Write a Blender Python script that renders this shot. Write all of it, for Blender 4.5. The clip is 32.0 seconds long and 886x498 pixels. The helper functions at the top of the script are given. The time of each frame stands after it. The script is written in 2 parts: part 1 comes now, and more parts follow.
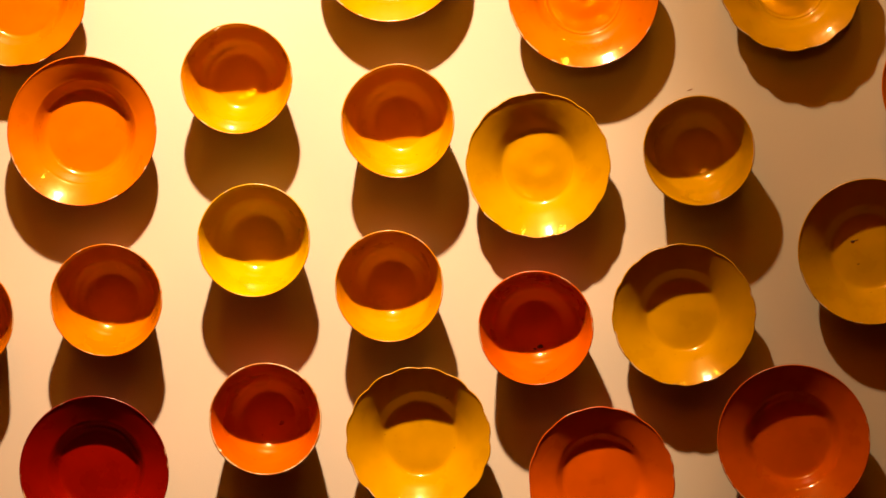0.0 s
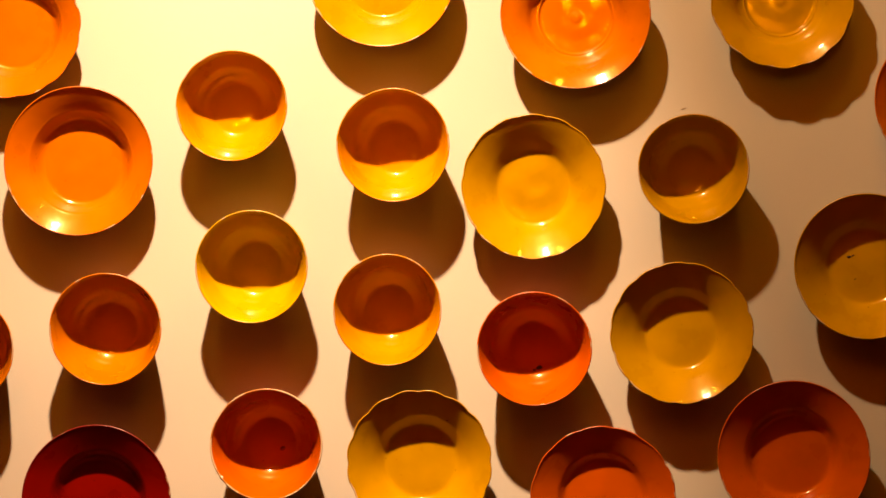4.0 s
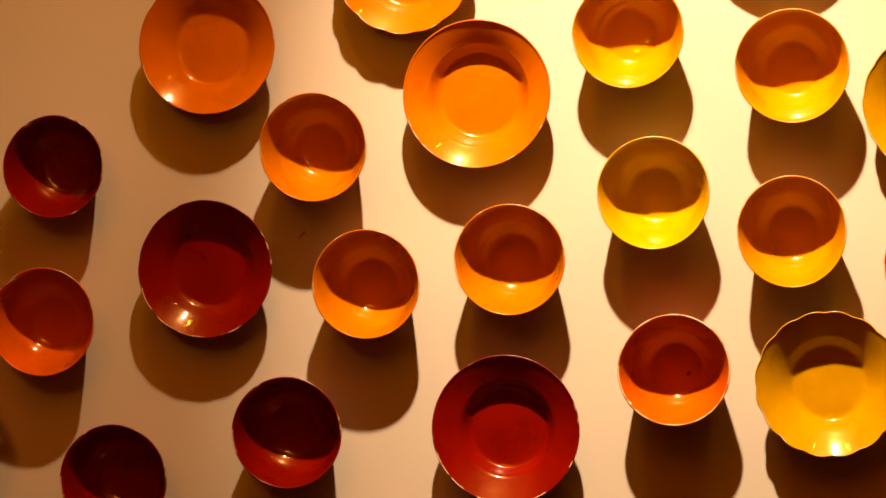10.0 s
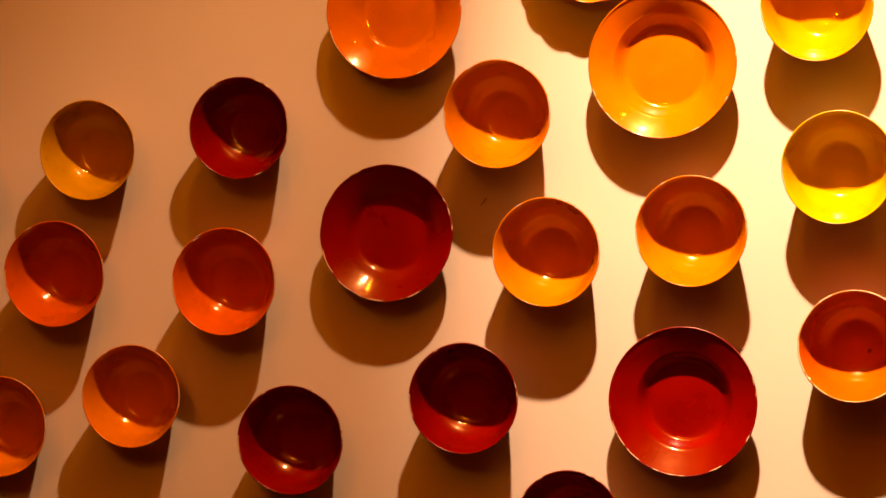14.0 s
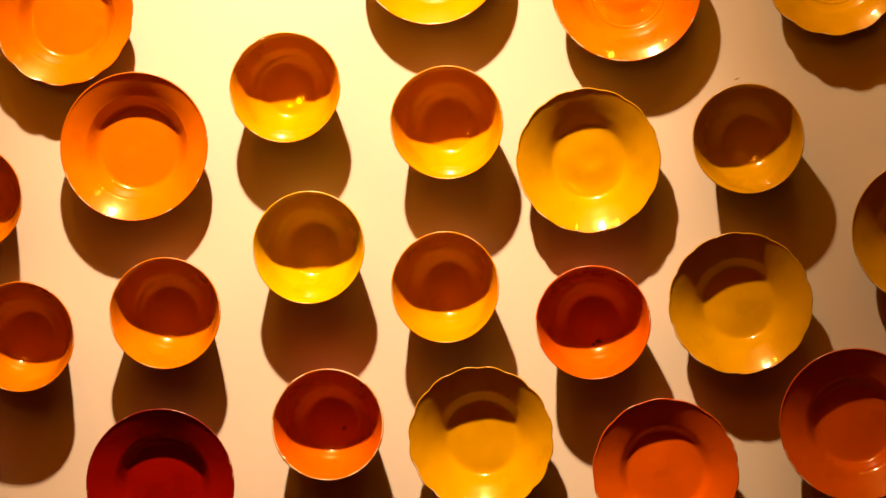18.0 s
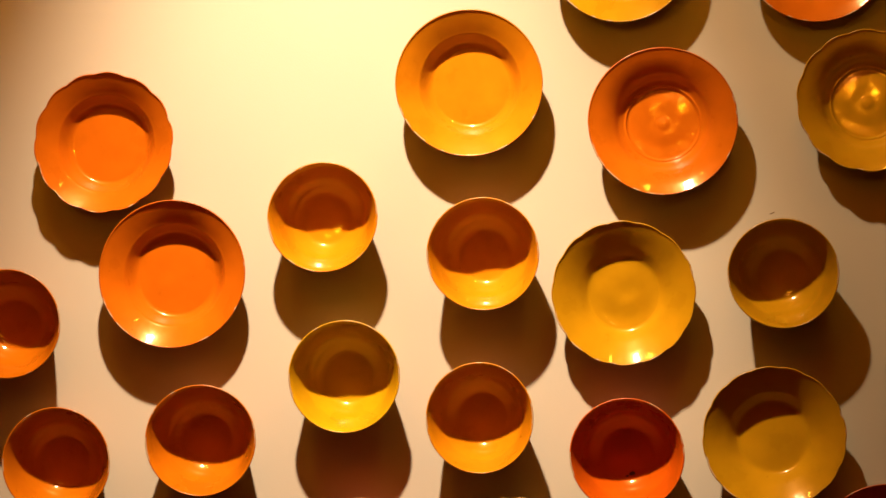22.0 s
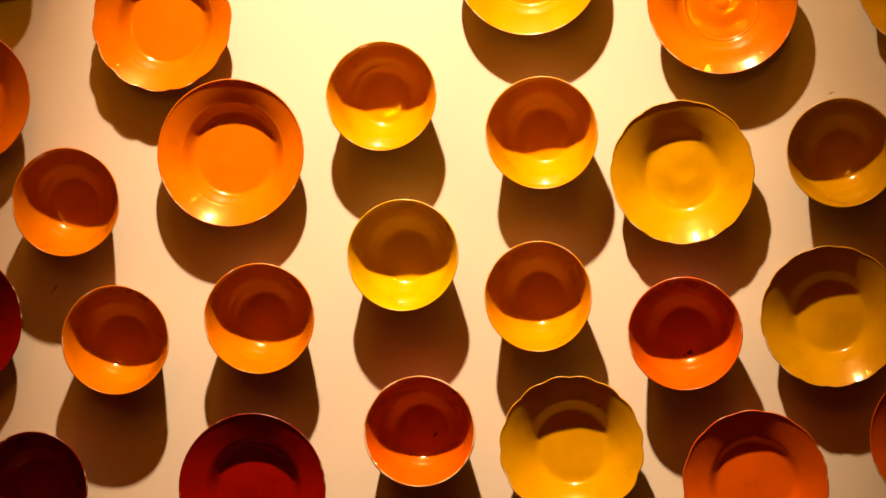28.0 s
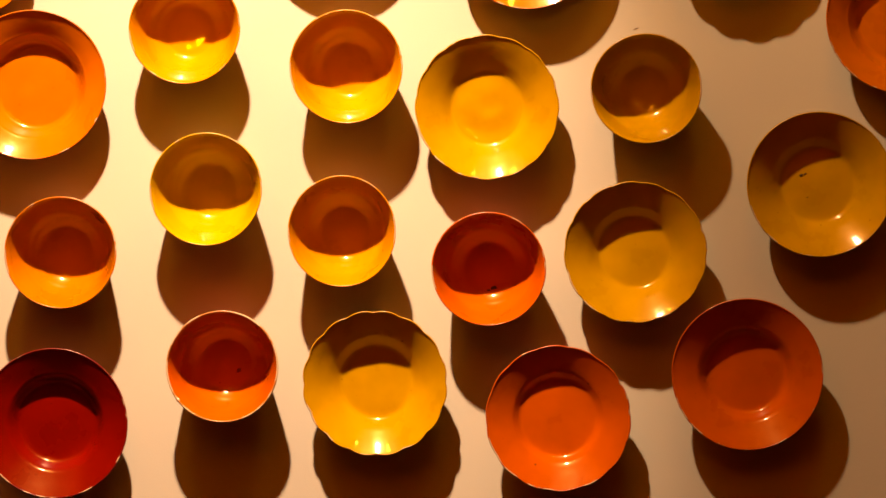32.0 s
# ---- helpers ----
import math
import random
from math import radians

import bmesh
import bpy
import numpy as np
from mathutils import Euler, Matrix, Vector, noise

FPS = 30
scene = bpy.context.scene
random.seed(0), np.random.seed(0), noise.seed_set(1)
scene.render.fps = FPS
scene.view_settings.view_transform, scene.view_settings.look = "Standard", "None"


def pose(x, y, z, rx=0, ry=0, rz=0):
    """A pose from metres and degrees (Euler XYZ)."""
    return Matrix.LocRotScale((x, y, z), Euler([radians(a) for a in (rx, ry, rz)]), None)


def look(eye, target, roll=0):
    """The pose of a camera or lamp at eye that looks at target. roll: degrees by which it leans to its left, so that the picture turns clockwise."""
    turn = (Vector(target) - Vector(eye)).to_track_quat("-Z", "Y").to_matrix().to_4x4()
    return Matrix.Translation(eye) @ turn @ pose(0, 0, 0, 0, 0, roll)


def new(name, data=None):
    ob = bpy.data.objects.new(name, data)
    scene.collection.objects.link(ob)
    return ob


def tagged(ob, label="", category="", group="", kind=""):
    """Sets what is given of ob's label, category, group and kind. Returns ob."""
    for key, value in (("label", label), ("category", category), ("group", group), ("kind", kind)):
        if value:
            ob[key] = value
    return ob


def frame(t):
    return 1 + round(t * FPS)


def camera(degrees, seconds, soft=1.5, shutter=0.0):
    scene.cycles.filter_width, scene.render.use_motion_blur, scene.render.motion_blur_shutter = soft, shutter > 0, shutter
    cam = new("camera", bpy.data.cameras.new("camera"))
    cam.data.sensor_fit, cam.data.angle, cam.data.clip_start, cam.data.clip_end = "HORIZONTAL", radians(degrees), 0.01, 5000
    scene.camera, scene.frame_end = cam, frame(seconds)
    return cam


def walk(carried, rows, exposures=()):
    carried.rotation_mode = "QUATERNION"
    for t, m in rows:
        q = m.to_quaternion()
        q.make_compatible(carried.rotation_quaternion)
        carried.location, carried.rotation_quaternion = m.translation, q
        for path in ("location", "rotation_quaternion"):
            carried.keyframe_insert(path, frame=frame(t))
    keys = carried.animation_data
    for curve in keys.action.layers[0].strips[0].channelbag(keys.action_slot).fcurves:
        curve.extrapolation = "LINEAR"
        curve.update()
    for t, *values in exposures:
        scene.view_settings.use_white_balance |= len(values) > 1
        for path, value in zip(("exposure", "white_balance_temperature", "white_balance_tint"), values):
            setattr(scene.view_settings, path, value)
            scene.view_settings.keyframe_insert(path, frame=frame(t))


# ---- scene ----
# ---- camera ----
cam = camera(19.02, 32.0, 1.5)
ROWS = [
    (0.0, 0.4389, -3.5575, 1.5163, 3.070, 0.852, 0.000),
    (0.5, 0.4383, -3.5574, 1.5164, 2.730, 1.068, 0.544),
    (1.0, 0.4459, -3.5568, 1.5197, 2.797, 1.040, 0.924),
    (1.5, 0.4456, -3.5573, 1.5252, 2.973, 0.856, 1.382),
    (2.0, 0.4400, -3.5627, 1.5197, 3.003, 1.114, 1.494),
    (2.5, 0.4397, -3.5612, 1.5188, 3.006, 1.098, 1.524),
    (4.5, 0.4425, -3.5697, 1.4976, 2.917, 1.681, 0.656),
    (5.0, 0.4388, -3.5719, 1.5029, 2.655, 1.475, 0.135),
    (5.5, 0.4250, -3.5601, 1.5040, 2.358, 0.815, -0.424),
    (6.0, 0.4279, -3.5515, 1.4937, 2.144, 0.545, -0.877),
    (6.5, 0.3760, -3.5508, 1.4941, 2.699, 0.646, -0.921),
    (7.0, 0.3733, -3.5595, 1.5068, 4.722, 0.545, -0.209),
    (7.5, 0.3716, -3.5588, 1.4974, 6.095, 0.778, 0.667),
    (8.0, 0.3518, -3.5657, 1.4816, 6.988, 0.937, 1.463),
    (8.5, 0.3488, -3.5701, 1.4794, 8.228, 0.827, 1.877),
    (9.0, 0.3183, -3.5776, 1.4740, 8.853, 0.861, 2.057),
    (9.5, 0.3088, -3.5808, 1.4749, 9.029, 0.763, 2.216),
    (10.0, 0.2916, -3.5877, 1.4759, 9.332, 0.696, 2.756),
    (10.5, 0.2927, -3.5972, 1.4802, 10.035, 0.602, 3.612),
    (11.0, 0.2647, -3.6038, 1.4833, 10.844, 0.637, 3.893),
    (11.5, 0.2777, -3.5985, 1.4819, 12.257, 0.725, 3.627),
    (12.0, 0.2495, -3.6023, 1.4620, 12.800, 1.080, 3.331),
    (12.5, 0.2487, -3.5976, 1.4580, 13.586, 1.067, 2.976),
    (13.0, 0.2454, -3.6014, 1.4568, 13.871, 0.981, 2.427),
    (13.5, 0.2636, -3.5944, 1.4467, 13.872, 0.970, 1.701),
    (15.5, 0.3650, -3.5570, 1.4139, 10.566, -0.301, 0.988),
    (16.0, 0.3901, -3.5481, 1.4058, 9.668, -0.340, 1.726),
    (16.5, 0.4191, -3.5482, 1.4103, 8.277, -0.486, 1.874),
    (17.0, 0.4473, -3.5516, 1.4516, 6.643, -1.006, 1.818),
    (17.5, 0.4563, -3.5598, 1.4631, 5.261, -0.352, 1.997),
    (18.0, 0.4591, -3.5675, 1.4831, 4.565, 1.417, 2.419),
    (18.5, 0.4755, -3.5719, 1.5155, 4.470, 2.791, 2.695),
    (19.0, 0.4768, -3.5838, 1.5644, 4.139, 3.230, 3.144),
    (19.5, 0.4778, -3.5893, 1.5656, 4.090, 4.369, 3.806),
    (20.0, 0.4876, -3.5946, 1.5766, 4.267, 4.653, 4.015),
    (20.5, 0.4743, -3.5952, 1.5751, 4.398, 4.815, 3.396),
    (21.0, 0.4666, -3.5953, 1.5739, 4.771, 4.510, 2.811),
    (21.5, 0.4680, -3.5904, 1.5551, 5.116, 4.029, 2.308),
    (22.0, 0.4627, -3.5853, 1.5334, 5.266, 3.447, 1.789),
    (22.5, 0.4640, -3.5818, 1.5238, 5.260, 2.649, 1.108),
    (23.0, 0.4450, -3.5800, 1.5194, 4.286, 1.780, 0.470),
    (23.5, 0.4336, -3.5753, 1.5109, 3.459, 1.087, 0.090),
    (24.0, 0.4244, -3.5757, 1.4935, 3.259, 0.642, -0.422),
    (24.5, 0.4098, -3.5752, 1.4968, 3.452, 0.208, -0.524),
    (25.0, 0.4060, -3.5776, 1.4928, 4.345, 0.122, -0.357),
    (25.5, 0.4011, -3.5773, 1.4892, 5.112, 0.150, -0.271),
    (26.0, 0.3990, -3.5802, 1.4844, 5.867, 0.231, -0.228),
    (26.5, 0.4051, -3.5807, 1.4821, 6.658, 0.577, -0.083),
    (28.5, 0.4046, -3.5967, 1.4885, 5.420, 1.710, 1.898),
    (29.0, 0.3976, -3.5922, 1.4895, 5.307, 1.109, 1.368),
    (29.5, 0.4015, -3.5860, 1.4856, 5.903, 0.761, 0.779),
    (30.0, 0.3974, -3.5796, 1.4756, 5.742, 0.371, 0.408),
    (30.5, 0.4173, -3.5741, 1.4770, 4.723, -0.029, 0.385),
    (31.0, 0.4199, -3.5788, 1.4688, 3.212, 0.114, 0.742),
    (31.5, 0.4365, -3.5731, 1.4693, 2.553, 0.117, 1.162),
    (32.0, 0.4662, -3.5745, 1.4763, 2.479, 0.255, 1.478),
]


def held(x, y, z, yaw, pitch, lean):
    return pose(x, y, z, 0, 0, yaw) @ pose(0, 0, 0, 90 + pitch) @ pose(0, 0, 0, 0, 0, -lean)


EXPOSURES = [(0.0, 0.66, 7000, 15), (5.0, 0.66, 7000, 15), (6.0, 0.69, 7000, 17), (8.0, 0.68, 6750, 10), (9.0, 0.72, 6750, 9), (10.0, 0.80, 6800, 9), (11.0, 0.91, 7400, 21), (12.0, 1.12, 7600, 29), (13.0, 1.24, 7800, 34),
             (16.0, 1.07, 7900, 35), (17.0, 1.00, 7900, 36), (18.0, 0.71, 7200, 17), (19.0, 0.26, 6300, 6), (20.0, 0.15, 5850, 2), (22.0, 0.27, 6100, 4), (23.0, 0.46, 6500, 7), (24.0, 0.65, 6900, 13),
             (26.0, 0.66, 7000, 14), (29.0, 0.57, 6800, 11), (31.0, 0.75, 7100, 16), (32.0, 0.75, 7100, 16)]
walk(cam, [(t, held(*row)) for t, *row in ROWS], EXPOSURES)

# ---- light: a row of warm ceiling spots in front of the display wall, and added fill lamps ----
MIDDLE = 1.58                      # height of the middle of the display
world = bpy.data.worlds.new("world")
scene.world = world
world.use_nodes = True
world.node_tree.nodes["Background"].inputs[0].default_value = (1.0, 0.5, 0.2, 1)
world.node_tree.nodes["Background"].inputs[1].default_value = 0.0


def spot(x, target, watts, cone, blend, colour, radius=0.034):
    data = bpy.data.lights.new("spotlight", "SPOT")
    data.energy, data.spot_size, data.spot_blend = watts, radians(cone), blend
    data.color, data.shadow_soft_size = colour, radius
    lamp = new("spotlight", data)
    lamp.matrix_world = look((x, -1.17, MIDDLE + 1.90), target)
    return lamp


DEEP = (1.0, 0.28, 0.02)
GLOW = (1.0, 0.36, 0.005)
KEY = -0.015                       # the fixture over the middle: its beam, and its spill to both ends
spot(KEY, (0.01, 0, MIDDLE + 0.12), 672, 34.5, 1.0, (1.0, 0.645, 0.37))
spot(KEY, (-1.14, 0, MIDDLE - 0.72), 160, 33, 1.0, (1.0, 0.57, 0.27))
spot(KEY, (1.02, 0, MIDDLE - 0.06), 158, 44, 1.0, (1.0, 0.66, 0.33))
spot(KEY, (-0.10, 0, MIDDLE - 0.20), 11, 115, 1.0, (1.0, 0.55, 0.25))
# its neighbours in the row, dimmed low
spot(-0.42, (-0.70, 0, MIDDLE - 0.30), 17, 80, 1.0, (1.0, 0.42, 0.02))
spot(0.75, (0.72, 0, MIDDLE - 0.30), 11, 80, 1.0, (1.0, 0.42, 0.02))


def fill_wash(x, watts, eye, target, cone):
    """An unseen lamp added to bounce fill off the ceiling into the wall shadows."""
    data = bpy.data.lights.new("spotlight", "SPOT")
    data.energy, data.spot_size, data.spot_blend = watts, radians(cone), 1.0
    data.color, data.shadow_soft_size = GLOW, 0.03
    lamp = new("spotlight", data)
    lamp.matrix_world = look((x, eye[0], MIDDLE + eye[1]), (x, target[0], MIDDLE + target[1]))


# added warm fill, stronger towards the left end
fill_wash(-0.7, 590, (-3.9, 0.9), (-2.6, 2.02), 110)
fill_wash(0.7, 225, (-3.9, 0.9), (-2.6, 2.02), 110)


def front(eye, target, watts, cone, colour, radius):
    """An added, unseen spot from behind, turned to an end of the display."""
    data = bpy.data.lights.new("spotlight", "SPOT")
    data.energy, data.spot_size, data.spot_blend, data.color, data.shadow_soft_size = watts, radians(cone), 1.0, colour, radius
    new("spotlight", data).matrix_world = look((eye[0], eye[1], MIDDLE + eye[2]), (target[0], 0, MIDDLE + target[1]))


# stands in for the unseen source mirrored in the right-hand plates
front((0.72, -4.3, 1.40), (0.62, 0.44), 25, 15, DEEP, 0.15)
# broad fill added to lift the shadows at the left end
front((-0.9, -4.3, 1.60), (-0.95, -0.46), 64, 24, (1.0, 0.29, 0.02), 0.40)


# ---- materials ----
def shader(name):
    mat = bpy.data.materials.new(name)
    mat.use_nodes = True
    return mat, mat.node_tree.nodes, mat.node_tree.links, mat.node_tree.nodes["Principled BSDF"]


def ramp(nodes, stops):
    r = nodes.new("ShaderNodeValToRGB")
    els = r.color_ramp.elements
    els[0].position, els[0].color = stops[0][0], (*stops[0][1], 1)
    els[1].position, els[1].color = stops[-1][0], (*stops[-1][1], 1)
    for p, c in stops[1:-1]:
        e = els.new(p)
        e.color = (*c, 1)
    return r


def tint(c, k):
    return tuple(min(1, v * k) for v in c)


def enamel(name, colour, rough=0.27, ripple=0.05):
    """Glossy fired enamel: cloudy tone, specks, soft dents and fine orange-peel."""
    mat, nodes, links, bsdf = shader(name)
    coord = nodes.new("ShaderNodeTexCoord")
    info = nodes.new("ShaderNodeObjectInfo")
    shift = nodes.new("ShaderNodeVectorMath")
    links.new(coord.outputs["Object"], shift.inputs[0])
    links.new(info.outputs["Location"], shift.inputs[1])
    cloud = nodes.new("ShaderNodeTexNoise")
    cloud.inputs["Scale"].default_value, cloud.inputs["Detail"].default_value = 22, 4
    links.new(shift.outputs[0], cloud.inputs["Vector"])
    tone = ramp(nodes, [(0.3, tint(colour, 0.86)), (0.55, colour), (0.75, tint(colour, 1.1))])
    links.new(cloud.outputs["Fac"], tone.inputs[0])
    speck = nodes.new("ShaderNodeTexNoise")
    speck.inputs["Scale"].default_value, speck.inputs["Detail"].default_value = 190, 1
    links.new(shift.outputs[0], speck.inputs["Vector"])
    dots = ramp(nodes, [(0.79, (0, 0, 0)), (0.83, (1, 1, 1))])
    links.new(speck.outputs["Fac"], dots.inputs[0])
    mix = nodes.new("ShaderNodeMix")
    mix.data_type = "RGBA"
    links.new(dots.outputs[0], mix.inputs["Factor"])
    links.new(tone.outputs[0], mix.inputs["A"])
    mix.inputs["B"].default_value = (*tint(colour, 0.35), 1)
    links.new(mix.outputs["Result"], bsdf.inputs["Base Color"])
    wear = nodes.new("ShaderNodeMapRange")
    wear.inputs["To Min"].default_value, wear.inputs["To Max"].default_value = rough * 0.7, rough * 1.5
    links.new(cloud.outputs["Fac"], wear.inputs["Value"])
    links.new(wear.outputs[0], bsdf.inputs["Roughness"])
    dent = nodes.new("ShaderNodeTexNoise")
    dent.inputs["Scale"].default_value, dent.inputs["Detail"].default_value = 30, 2
    links.new(shift.outputs[0], dent.inputs["Vector"])
    bump = nodes.new("ShaderNodeBump")
    bump.inputs["Strength"].default_value, bump.inputs["Distance"].default_value = ripple, 0.01
    if ripple > 0.08:           # turning marks in the floor
        rings = nodes.new("ShaderNodeTexWave")
        rings.wave_type, rings.rings_direction = "RINGS", "Y"
        rings.inputs["Scale"].default_value, rings.inputs["Distortion"].default_value = 7, 11.0
        rings.inputs["Detail"].default_value, rings.inputs["Detail Scale"].default_value = 1.0, 0.4
        links.new(coord.outputs["Object"], rings.inputs["Vector"])
        both = nodes.new("ShaderNodeMath")
        links.new(rings.outputs["Fac"], both.inputs[0])
        links.new(dent.outputs["Fac"], both.inputs[1])
        links.new(both.outputs[0], bump.inputs["Height"])
    else:
        links.new(dent.outputs["Fac"], bump.inputs["Height"])
    links.new(bump.outputs[0], bsdf.inputs["Normal"])
    bsdf.inputs["Specular IOR Level"].default_value = 0.6 if ripple > 0.08 else 0.20
    bsdf.inputs["Specular Tint"].default_value = (1.0, 0.50, 0.10, 1)
    bsdf.inputs["Coat IOR"].default_value = 1.7 if ripple > 0.08 else 1.5
    bsdf.inputs["Coat Weight"].default_value, bsdf.inputs["Coat Roughness"].default_value = (0.85, 0.11) if ripple > 0.08 else (0.80, 0.09)
    links.new(bump.outputs[0], bsdf.inputs["Coat Normal"])
    return mat


def worn_edge(name, colour, bare, amount):
    """The lip, where the enamel is rubbed off in places."""
    mat, nodes, links, bsdf = shader(name)
    coord = nodes.new("ShaderNodeTexCoord")
    n = nodes.new("ShaderNodeTexNoise")
    n.inputs["Scale"].default_value, n.inputs["Detail"].default_value = 34, 5
    links.new(coord.outputs["Object"], n.inputs["Vector"])
    r = ramp(nodes, [(0.56 - amount, colour), (0.60 - amount * 0.8, bare)])
    links.new(n.outputs["Fac"], r.inputs[0])
    links.new(r.outputs[0], bsdf.inputs["Base Color"])
    bsdf.inputs["Roughness"].default_value = 0.3
    bsdf.inputs["Specular IOR Level"].default_value = 0.35
    return mat


def plaster(name, colour, scale=1.0):
    """Painted plaster: faint blotches, roller grain and a few scuffs."""
    mat, nodes, links, bsdf = shader(name)
    coord = nodes.new("ShaderNodeTexCoord")
    big = nodes.new("ShaderNodeTexNoise")
    big.inputs["Scale"].default_value, big.inputs["Detail"].default_value = 2.2 * scale, 5
    links.new(coord.outputs["Object"], big.inputs["Vector"])
    tone = ramp(nodes, [(0.3, tint(colour, 0.93)), (0.6, colour), (0.8, tint(colour, 1.04))])
    links.new(big.outputs["Fac"], tone.inputs[0])
    links.new(tone.outputs[0], bsdf.inputs["Base Color"])
    fine = nodes.new("ShaderNodeTexNoise")
    fine.inputs["Scale"].default_value, fine.inputs["Detail"].default_value = 420 * scale, 3
    links.new(coord.outputs["Object"], fine.inputs["Vector"])
    bump = nodes.new("ShaderNodeBump")
    bump.inputs["Strength"].default_value, bump.inputs["Distance"].default_value = 0.06, 0.002
    links.new(fine.outputs["Fac"], bump.inputs["Height"])
    links.new(bump.outputs[0], bsdf.inputs["Normal"])
    bsdf.inputs["Roughness"].default_value = 0.75
    bsdf.inputs["Specular IOR Level"].default_value = 0.25
    return mat


LEMON = (0.45, 0.252, 0.0010)
AMBER = (0.46, 0.176, 0.0008)
VERMILION = (0.42, 0.069, 0.0004)
MUSTARD = (0.36, 0.186, 0.0012)
GOLDEN = (0.42, 0.150, 0.001)
ORANGE = (0.41, 0.096, 0.001)
RUST = (0.37, 0.058, 0.0005)
RED = (0.125, 0.0018, 0.0003)
TANGERINE = (0.42, 0.119, 0.0006)
BARE = (0.36, 0.25, 0.16)
GLAZE = {}
for word, colour in (("lemon", LEMON), ("amber", AMBER), ("vermilion", VERMILION), ("mustard", MUSTARD), ("golden", GOLDEN), ("tangerine", TANGERINE), ("orange", ORANGE), ("rust", RUST), ("red", RED)):
    GLAZE[word] = (enamel(word + "_enamel", colour),
                   worn_edge(word + "_lip", tint(colour, 0.85), BARE, 0.0),
                   worn_edge(word + "_worn_lip", tint(colour, 0.85), BARE, 0.03),
                   enamel(word + "_rippled_enamel", colour, 0.20, 0.11))
BARE_LIP = worn_edge("bare_lip", (0.30, 0.12, 0.03), (0.42, 0.31, 0.20), 0.10)
WALL_PAINT = plaster("pale_beige_wall_paint", (0.42, 0.395, 0.35))
# paints of the unseen room, chosen warm to tint the bounced light
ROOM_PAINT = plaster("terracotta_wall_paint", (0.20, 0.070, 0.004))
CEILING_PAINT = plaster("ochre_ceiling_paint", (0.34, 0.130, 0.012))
SCUFF = plaster("dark_scuff", (0.20, 0.14, 0.10), 4)
CHIP = plaster("bare_chip", (0.82, 0.76, 0.66), 4)
STAIN = plaster("dark_stain", (0.22, 0.030, 0.001), 4)
SPOT = plaster("burnt_spot", (0.05, 0.02, 0.01), 4)


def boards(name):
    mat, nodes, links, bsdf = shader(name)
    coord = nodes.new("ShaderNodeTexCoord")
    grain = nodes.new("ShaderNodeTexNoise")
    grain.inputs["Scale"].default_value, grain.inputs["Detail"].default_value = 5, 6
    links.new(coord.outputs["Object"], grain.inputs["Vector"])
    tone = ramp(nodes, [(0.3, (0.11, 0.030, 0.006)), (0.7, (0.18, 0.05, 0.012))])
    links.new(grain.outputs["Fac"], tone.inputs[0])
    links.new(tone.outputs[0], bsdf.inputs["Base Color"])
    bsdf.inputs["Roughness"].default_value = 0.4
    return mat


# unseen floor, its red chosen to warm the bounce
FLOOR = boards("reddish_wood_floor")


# ---- structure ----
def slab(name, lo, hi, material, label):
    bm = bmesh.new()
    bmesh.ops.create_cube(bm, size=1)
    for v in bm.verts:
        v.co = [lo[i] + (v.co[i] + 0.5) * (hi[i] - lo[i]) for i in range(3)]
    mesh = bpy.data.meshes.new(name)
    bm.to_mesh(mesh)
    bm.free()
    mesh.materials.append(material)
    return tagged(new(name, mesh), label, name.split("_")[0], kind="structure")


W0, W1, BACK, TOP = -3.2, 3.4, -5.4, 3.6
slab("wall_north", (W0, 0, 0), (W1, 0.2, TOP), WALL_PAINT, "pale beige painted display wall with faint scuffs")
# unseen surfaces added to close the room and redden the shadow fill
slab("wall_south", (W0, BACK - 0.2, 0), (W1, BACK, TOP), ROOM_PAINT, "unseen plain terracotta painted room wall, bounces warm fill")
slab("wall_west", (W0 - 0.2, BACK - 0.2, 0), (W0, 0.2, TOP), ROOM_PAINT, "unseen plain terracotta painted room wall, bounces warm fill")
slab("wall_east", (W1, BACK - 0.2, 0), (W1 + 0.2, 0.2, TOP), ROOM_PAINT, "unseen plain terracotta painted room wall, bounces warm fill")
slab("floor", (W0 - 0.2, BACK - 0.2, -0.2), (W1 + 0.2, 0.2, 0), FLOOR, "unseen reddish brown wooden floor, bounces warm fill")
slab("ceiling", (W0 - 0.2, BACK - 0.2, TOP), (W1 + 0.2, 0.2, TOP + 0.2), CEILING_PAINT, "unseen plain ochre painted ceiling, bounces warm fill")


# ---- the vessels ----
def part(name, bm, material, parent, label=""):
    mesh = bpy.data.meshes.new(name)
    bm.normal_update()
    bm.to_mesh(mesh)
    bm.free()
    mesh.materials.append(material)
    for p in mesh.polygons:
        p.use_smooth = True
    ob = new(name, mesh)
    ob.parent = parent
    return tagged(ob, label)


def smooth(points, steps=4):
    """A rounded line through a few (radius, depth) points."""
    out = []
    for i in range(len(points) - 1):
        p0, p1 = points[max(i - 1, 0)], points[i]
        p2, p3 = points[i + 1], points[min(i + 2, len(points) - 1)]
        for s in range(steps):
            t = s / steps
            out.append(tuple(0.5 * (2 * b + (c - a) * t + (2 * a - 5 * b + 4 * c - d) * t * t + (3 * b - a - 3 * c + d) * t ** 3)
                             for a, b, c, d in zip(p0, p1, p2, p3)))
    return out + [points[-1]]


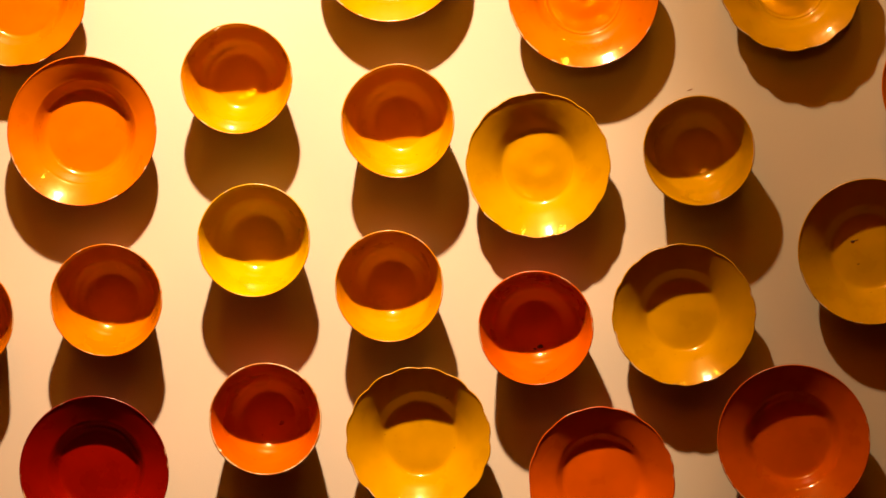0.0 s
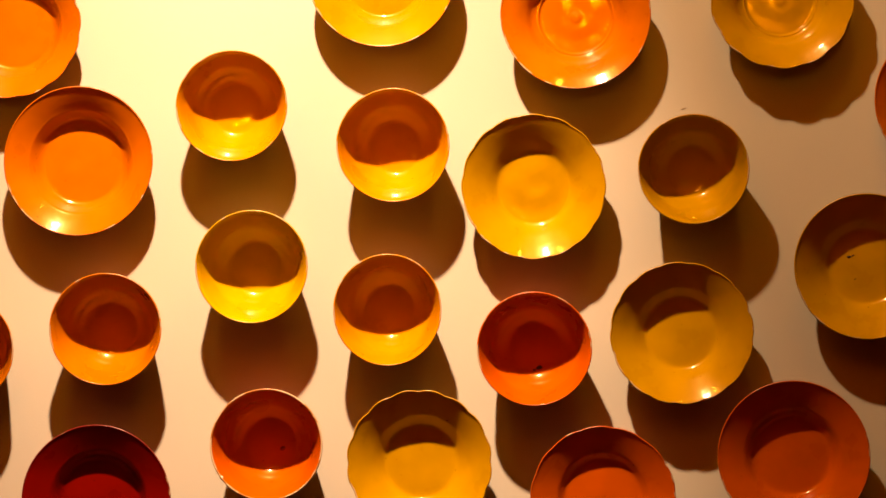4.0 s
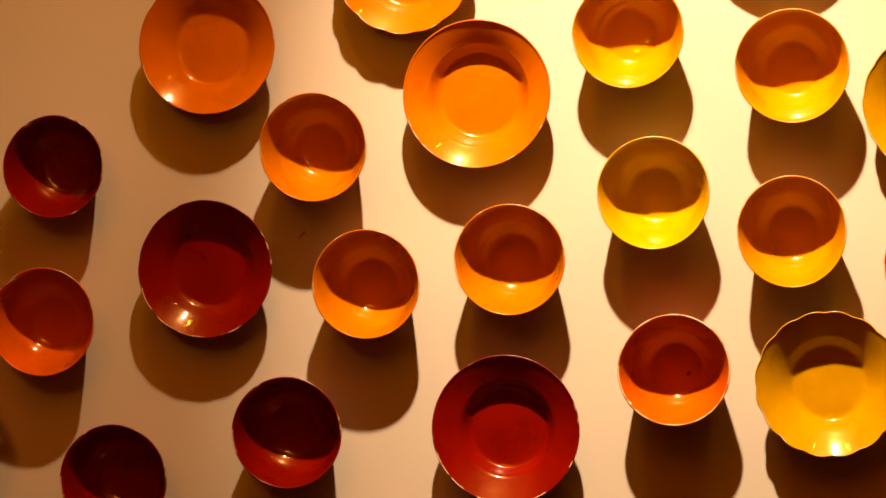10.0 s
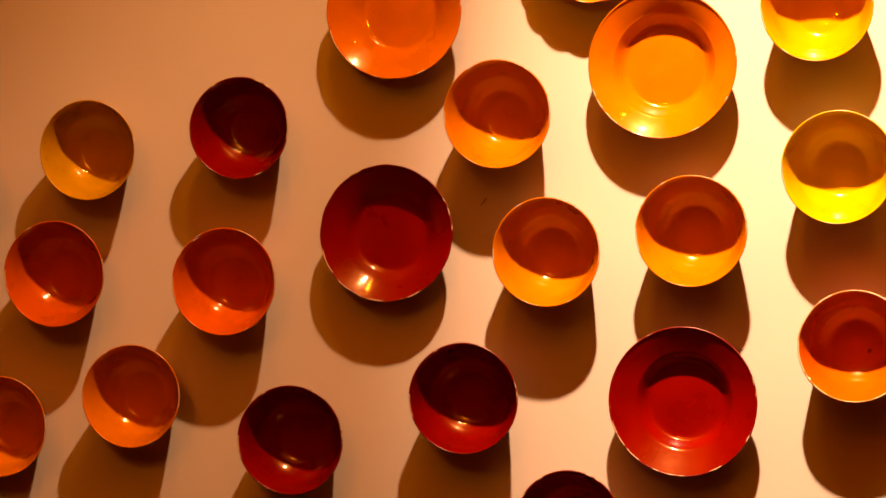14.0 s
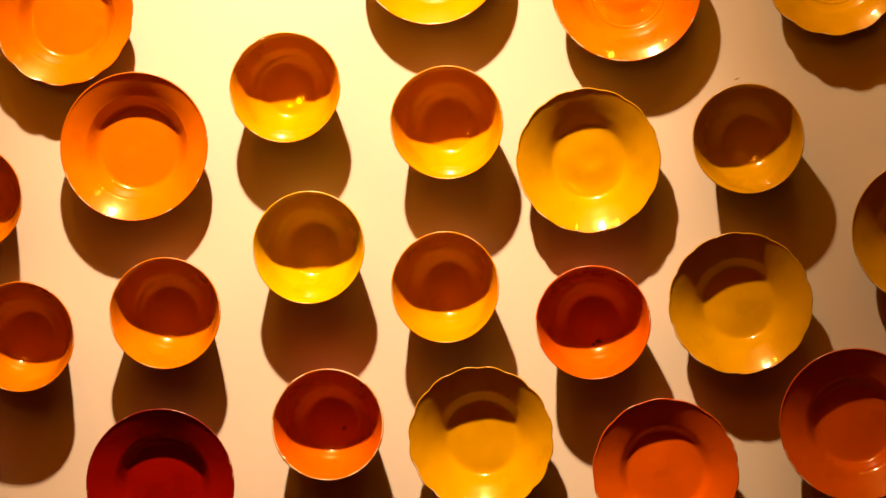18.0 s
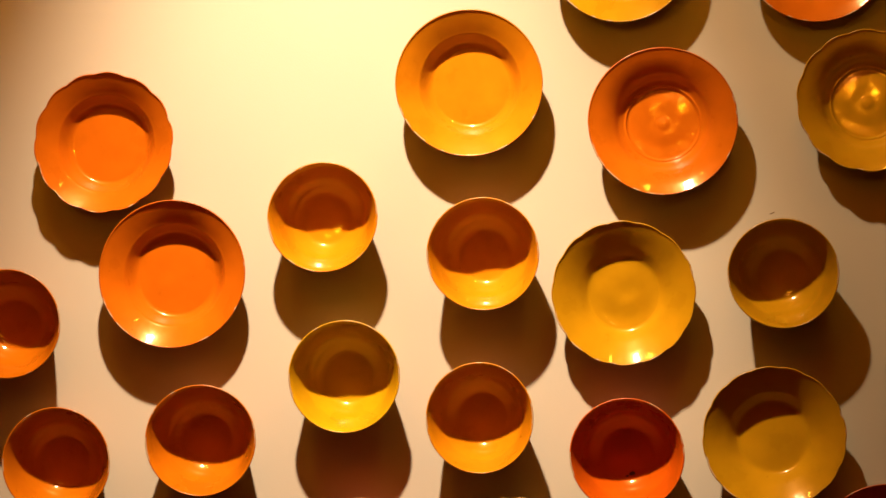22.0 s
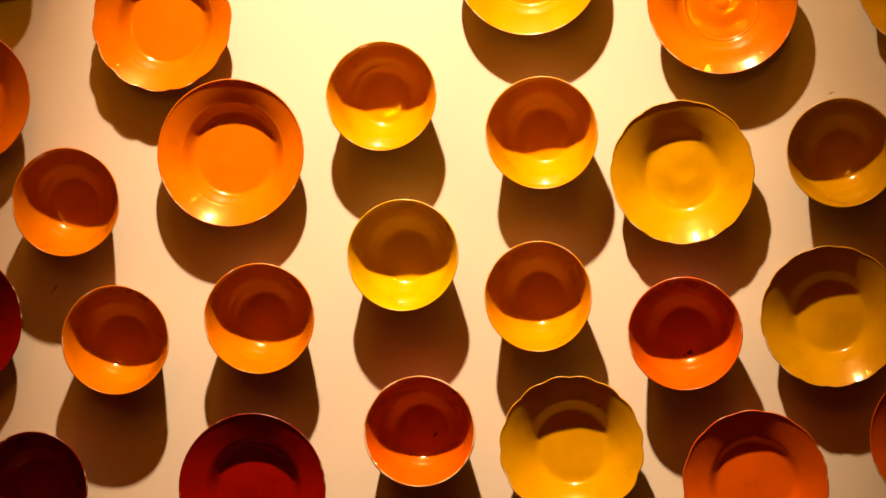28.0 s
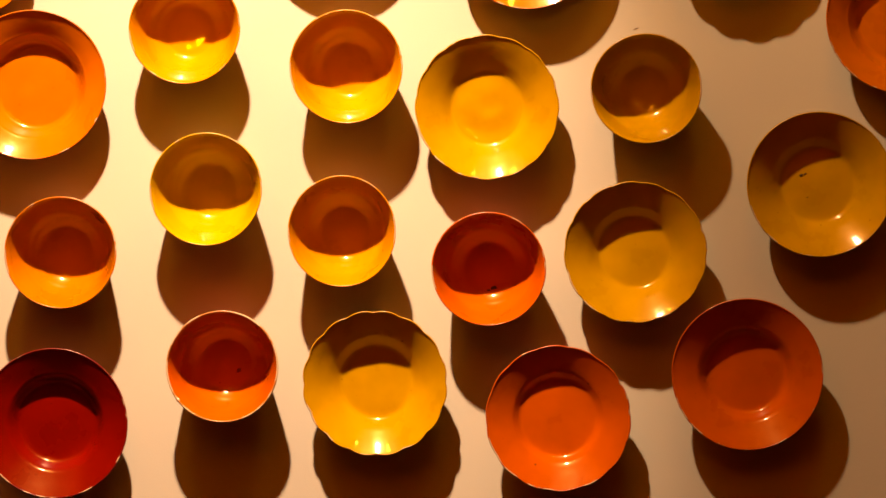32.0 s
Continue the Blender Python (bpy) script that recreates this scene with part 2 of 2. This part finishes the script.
def lathe(profile, edge, segments, closed=False):
    """Turns (radius, depth) round the axis that leaves the wall; edge(angle, radius) gives the outline's factor."""
    bm = bmesh.new()
    rings = []
    for r, d in profile:
        if r < 1e-6:
            rings.append([bm.verts.new((0, -d, 0))])
            continue
        ring = []
        for k in range(segments):
            a = 2 * math.pi * k / segments
            f, lift = edge(a, r)
            ring.append(bm.verts.new((r * f * math.cos(a), -d - lift, r * f * math.sin(a))))
        rings.append(ring)
    pairs = list(zip(rings, rings[1:])) + ([(rings[-1], rings[0])] if closed else [])
    for a, b in pairs:
        for k in range(segments):
            k2 = (k + 1) % segments
            if len(a) == 1:
                bm.faces.new((a[0], b[k], b[k2]))
            elif len(b) == 1:
                bm.faces.new((a[k], b[0], a[k2]))
            else:
                bm.faces.new((a[k], b[k], b[k2], a[k2]))
    bmesh.ops.recalc_face_normals(bm, faces=bm.faces)
    return bm


def vessel(name, x, z, radius, inner, outer, foot, glaze, label, group, scallop=(0, 0, 0), oval=1.0, worn=False, rippled=False, seed=0):
    """inner, outer: (radius, depth) lines from the middle to the lip, in metres; foot: (radius, depth) of the foot ring."""
    thing = new(name)
    thing.location = (x, 0, MIDDLE + z)
    thing.scale = (oval, 1, 1)
    rng = random.Random(seed)
    w1, w2, w3 = (rng.uniform(0, 6.28) for _ in range(3))
    lobes, depth, turn = scallop

    def edge(a, r):
        k = r / radius
        f = 1 + 0.004 * k * math.sin(2 * a + w1) + 0.002 * k * math.sin(3 * a + w2)
        lift = 0.0006 * k * math.sin(3 * a + w3)
        if lobes:
            wave = abs(math.cos(lobes * (a - turn) / 2)) ** 0.8
            wave = 0.8 * wave + 0.2 * abs(math.cos(lobes * (a - turn) / 2 + w1))
            out = max(0, (k - 0.62) / 0.38) ** 2
            f -= depth * (1 - wave) * out
            lift -= 0.05 * radius * depth / 0.02 * (1 - wave) * out * 0.28
        return f, lift

    segments = 168 if lobes else 112
    skin = GLAZE[glaze]
    lip_r, lip_d = inner[-1]
    shell = smooth(inner) + [(lip_r + 0.0012, lip_d - 0.0004)] + smooth(outer)[::-1]
    if rippled:                # the turned floor inside the ring is a piece of its own
        line = smooth(inner)
        cut = min(range(len(line)), key=lambda i: abs(line[i][0] - 0.475 * radius))
        part("well_floor", lathe(line[:cut + 1], edge, segments), skin[3], thing, "rippled glossy floor of the plate")
        shell = shell[cut:]
    part("body", lathe(shell, edge, segments), skin[0], thing)
    t = 0.0013 if worn == "bare" else 0.0011
    lip = [(lip_r + 0.0004 + t * math.cos(b), lip_d - 0.0003 + t * math.sin(b)) for b in [i * math.pi / 4 for i in range(8)]]
    part("rim", lathe(lip, edge, segments, closed=True), BARE_LIP if worn == "bare" else skin[2] if worn else skin[1], thing,
         "rim with the enamel worn pale" if worn else "")
    fr, fd = foot
    ring = [(fr - 0.004, fd), (fr - 0.003, 0.0), (fr + 0.002, 0.0), (fr + 0.004, fd)]
    part("foot_ring", lathe(ring, lambda a, r: (1, 0), 64), skin[0], thing)
    return tagged(thing, label, name.split("_")[-1], group)


COLOUR_WORDS = {"lemon": "lemon yellow", "mustard": "mustard yellow", "golden": "golden orange", "tangerine": "tangerine orange", "amber": "amber orange", "orange": "bright orange",
                "vermilion": "vermilion orange", "rust": "deep rust orange", "red": "dark red"}


def bowl(x, z, r, glaze, more="", deep=1.0, **kw):
    h = 0.0675 * deep
    inner = [(a * r, d * h) for a, d in ((0, 0.088), (0.20, 0.091), (0.34, 0.099), (0.43, 0.114), (0.48, 0.138), (0.54, 0.184), (0.60, 0.240), (0.655, 0.288), (0.71, 0.352),
                                         (0.77, 0.450), (0.83, 0.610), (0.88, 0.745), (0.92, 0.860), (0.955, 0.943), (0.988, 1.0))]
    outer = [(a * r, d * h) for a, d in ((0, 0.05), (0.44, 0.055), (0.56, 0.125), (0.66, 0.200), (0.76, 0.350), (0.86, 0.580), (0.94, 0.790), (0.999, 0.985))]
    label = f"{COLOUR_WORDS[glaze]} enamel bowl hung on the wall" + (", " + more if more else "")
    return vessel("bowl", x, z, r, inner, outer, (0.42 * r, 0.07 * h), glaze, label, "bowls on the display wall", **kw)


def flange(r, k):
    """Depth of the sloping flange at k times the radius: about 32 degrees inside, 29 at the lip."""
    u = (0.99 - k) * r
    return 0.048 - u * (0.555 + 0.09 * (0.99 - k) / 0.38)


def plate(x, z, r, glaze, form="well", more="", floor=0.50, tall=1.0, well=0.0118, steep=1.0, h=0.048, **kw):
    if form == "well":         # flat floor, steep well wall, broad sloping flange
        inner = [(a * r, d) for a, d in ((0, 0.010), (0.30, 0.010), (0.48, 0.0101), (0.545, 0.0108), (0.60, 0.0150), (0.65, 0.0222), (0.692, 0.0284), (0.73, 0.0312),
                                         (0.79, 0.0354), (0.86, 0.0400), (0.93, 0.0443), (0.99, h))]
    elif form == "cone":       # shallower well under a long even slope
        def slope(k):
            return h - (0.048 - flange(r, k)) * steep
        s = slope(floor + 0.14)
        fd = s - well
        inner = [(0, fd), (0.28 * r, fd), ((floor - 0.06) * r, fd + 0.02 * well), ((floor + 0.01) * r, fd + 0.15 * well), ((floor + 0.07) * r, fd + 0.53 * well),
                 ((floor + 0.14) * r, s), ((floor + 0.21) * r, slope(floor + 0.21)), (0.82 * r, slope(0.82)), (0.90 * r, slope(0.90)), (0.99 * r, h)]
    elif form == "dish":       # soft-edged well under an even flange of 27 degrees
        def lean(k):
            return h - (0.99 - k) * r * 0.51 * steep
        s, gap = lean(floor + 0.13), 0.13
        fd = s - well
        inner = [(0, fd), (0.28 * r, fd), ((floor - 0.07) * r, fd + 0.02 * well), (floor * r, fd + 0.12 * well), ((floor + 0.35 * gap) * r, fd + 0.40 * well),
                 ((floor + 0.68 * gap) * r, fd + 0.76 * well), ((floor + gap) * r, s), ((floor + gap + 0.06) * r, lean(floor + gap + 0.06)), (0.82 * r, lean(0.82)),
                 (0.90 * r, lean(0.90)), (0.99 * r, h)]
    else:                      # a raised ring round the floor
        inner = [(0, 0.0122), (0.05 * r, 0.0115), (0.10 * r, 0.0102), (0.20 * r, 0.0098), (0.40 * r, 0.0098), (0.475 * r, 0.0098), (0.505 * r, 0.0125), (0.535 * r, 0.0128),
                 (0.60 * r, 0.0180), (0.66 * r, 0.0265), (0.74 * r, 0.0338), (0.84 * r, 0.0405), (0.93 * r, 0.0451), (0.99 * r, h)]
    outer = [(0, 0.003), (0.46 * r, 0.003), (0.60 * r, 0.008), (0.70 * r, 0.0190), (0.85 * r, 0.0335), (1.0 * r, h - 0.001)]
    low = inner[1][1]
    inner = [(a, d if a < 0.45 * r else low + (d - low) * tall) for a, d in inner]
    outer = [(a, d * (1 if a < 0.5 * r else tall)) for a, d in outer]
    edge_word = "scalloped " if kw.get("scallop") else "round "
    label = f"{COLOUR_WORDS[glaze]} enamel plate, {edge_word}rim, on the wall" + (", " + more if more else "")
    return vessel("plate", x, z, r, inner, outer, (0.47 * r, 0.0026), glaze, label, "plates on the display wall", **kw)


# bowls
bowl(-0.0235, 0.2154, 0.0741, "amber", deep=0.95, seed=1)
bowl(0.0, 0.0, 0.0750, "lemon", seed=2)
chipped = bowl(0.0159, -0.2372, 0.0743, "vermilion", "chipped at the rim", worn="bare", seed=3)
bowl(-0.1974, -0.0795, 0.0748, "tangerine", deep=1.0, seed=4)
bowl(0.1916, 0.1578, 0.0752, "amber", seed=5)
bowl(0.1804, -0.0609, 0.0735, "amber", oval=0.978, seed=6)
spotted = bowl(0.3742, -0.1160, 0.0754, "vermilion", "burnt spot inside", seed=7)
bowl(0.5890, 0.1175, 0.0727, "mustard", seed=8)
bowl(-0.4592, 0.0863, 0.0740, "tangerine", deep=1.03, seed=9)
bowl(-0.3951, -0.1032, 0.0738, "tangerine", deep=1.03, seed=10)
bowl(-0.5147, -0.3001, 0.0758, "red", deep=1.02, seed=11)
bowl(-0.7617, -0.3550, 0.0753, "red", deep=1.02, seed=12)
bowl(-0.8268, 0.0797, 0.0711, "red", deep=1.02, seed=13)
bowl(-0.8535, -0.1338, 0.0749, "vermilion", "rim rubbed pale", deep=1.02, worn=True, seed=14)
bowl(-0.9933, -0.2918, 0.0720, "tangerine", deep=1.02, seed=15)
bowl(-1.0515, 0.0561, 0.0707, "mustard", seed=16)
bowl(-1.1047, -0.1175, 0.0748, "rust", deep=1.02, seed=17)
bowl(-1.1934, -0.3327, 0.0715, "tangerine", seed=18)
bowl(-1.2638, 0.0163, 0.0735, "mustard", seed=19)
bowl(-1.3330, -0.2030, 0.0720, "red", seed=20)
bowl(-0.3735, -0.4707, 0.0722, "red", seed=21)
bowl(-0.5616, 0.4534, 0.0730, "lemon", seed=22)
# plates
plate(-0.3245, 0.3305, 0.0966, "orange", scallop=(14, 0.025, 0.1), seed=31)
plate(-0.2344, 0.1472, 0.1006, "orange", seed=32)
plate(-0.2165, -0.3085, 0.1005, "red", "dish", "rim rubbed pale", well=0.0175, floor=0.53, worn=True, seed=33)
plate(0.1787, 0.3907, 0.0996, "golden", seed=34)
plate(0.2181, -0.2649, 0.0970, "mustard", "cone", steep=1.13, well=0.0142, h=0.0505, scallop=(16, 0.027, 0.2), seed=35)
plate(0.4374, 0.3283, 0.0995, "orange", "ring", rippled=True, worn=True, seed=36)
plate(0.3769, 0.0998, 0.0966, "mustard", "cone", floor=0.50, scallop=(16, 0.023, 0.0), rippled=True, seed=37)
flecked = plate(0.4612, -0.3176, 0.0970, "rust", "dish", steep=1.07, well=0.0118, h=0.0500, floor=0.53, scallop=(14, 0.018, 0.3), worn=True, seed=38)
plate(0.5695, -0.0989, 0.0948, "mustard", "cone", steep=1.13, well=0.0142, h=0.0500, scallop=(16, 0.026, 0.1), seed=39)
plate(0.7116, 0.3448, 0.0955, "mustard", "ring", scallop=(14, 0.025, 0.25), rippled=True, seed=40)
marked = plate(0.8162, -0.0152, 0.0964, "mustard", "cone", steep=1.12, well=0.0135, h=0.0500, floor=0.51, seed=41)
plate(0.7136, -0.2648, 0.1002, "rust", "dish", steep=1.10, well=0.0165, h=0.0495, floor=0.52, seed=42)
plate(0.3890, 0.5621, 0.0983, "mustard", "well", seed=43)
plate(0.6504, 0.5519, 0.0996, "orange", "ring", rippled=True, seed=44)
plate(-0.6055, 0.2357, 0.0955, "orange", "cone", floor=0.535, tall=1.1, scallop=(14, 0.010, 0.0), seed=45)
plate(-0.6232, -0.0717, 0.0946, "red", "cone", floor=0.55, tall=1.06, scallop=(16, 0.008, 0.0), worn=True, seed=46)
plate(0.9313, 0.2030, 0.1006, "orange", "well", seed=47)


# ---- small marks ----
def fleck(size, stretch, turn, seed):
    """A small irregular flake, proud of what it sits on by a hair."""
    rng = random.Random(seed)
    bm = bmesh.new()
    ring = []
    for k in range(11):
        a = 2 * math.pi * k / 11
        r = size * rng.uniform(0.6, 1.15)
        u, v = r * math.cos(a) * stretch, r * math.sin(a)
        ring.append((u * math.cos(turn) - v * math.sin(turn), u * math.sin(turn) + v * math.cos(turn)))
    top = [bm.verts.new((u * 0.8, -0.0006, v * 0.8)) for u, v in ring]
    low = [bm.verts.new((u, 0.0004, v)) for u, v in ring]
    bm.faces.new(top)
    for k in range(11):
        bm.faces.new((low[k], low[(k + 1) % 11], top[(k + 1) % 11], top[k]))
    bmesh.ops.recalc_face_normals(bm, faces=bm.faces)
    return bm


def wall_mark(name, x, z, size, stretch, turn, label, seed):
    mesh = bpy.data.meshes.new(name)
    bm = fleck(size, stretch, turn, seed)
    bm.to_mesh(mesh)
    bm.free()
    mesh.materials.append(SCUFF)
    ob = new(name, mesh)
    ob.location = (x, 0, MIDDLE + z)
    return tagged(ob, label, "scuff")


wall_mark("scuff", -0.4935, -0.0290, 0.0020, 3.2, 0.8, "thin dark scuff on the pale painted wall", 61)
wall_mark("scuff", -0.4985, -0.0345, 0.0012, 2.4, 1.0, "thin dark scuff on the pale painted wall", 62)
wall_mark("wall_speck", 0.2736, 0.5726, 0.0017, 1.1, 0.0, "small dark speck on the pale painted wall", 63)
wall_mark("scuff", 0.5800, 0.2030, 0.0006, 7.0, 0.35, "thin brown scuff on the pale painted wall", 64)


def mark_on(thing, name, u, v, depth, size, stretch, turn, material, label, seed):
    ob = part(name, fleck(size, stretch, turn, seed), material, thing, label)
    ob.location = (u, -depth, v)


mark_on(chipped, "chip", -0.0606, -0.0434, 0.0674, 0.0026, 1.8, -0.95, CHIP, "bare white chip in the rim", 71)
mark_on(chipped, "chip", -0.0668, -0.0330, 0.0674, 0.0014, 1.6, -1.1, CHIP, "bare white chip in the rim", 72)
mark_on(chipped, "dark_mark", 0.0150, -0.0080, 0.0064, 0.0030, 1.9, 0.75, STAIN, "faint dark smudge in the glaze", 78)
mark_on(spotted, "burnt_spot", 0.0050, -0.0262, 0.0070, 0.0034, 1.5, 0.3, SPOT, "black burnt spot", 73)
mark_on(spotted, "burnt_spot", -0.0020, -0.0290, 0.0070, 0.0018, 1.3, 0.0, SPOT, "black burnt spot", 74)
mark_on(marked, "dark_mark", -0.0210, 0.0140, 0.0500 - (0.048 - flange(0.0964, 0.65)) * 1.12 - 0.0135 + 0.0004, 0.0016, 2.2, 0.3, SPOT, "dark mark in the glaze", 75)
mark_on(marked, "dark_mark", -0.0160, 0.0156, 0.0500 - (0.048 - flange(0.0964, 0.65)) * 1.12 - 0.0135 + 0.0004, 0.0010, 2.4, 0.3, SPOT, "dark mark in the glaze", 76)
mark_on(flecked, "dark_mark", -0.0320, -0.0615, 0.0351, 0.0012, 1.2, 0.0, SPOT, "dark speck in the glaze", 77)
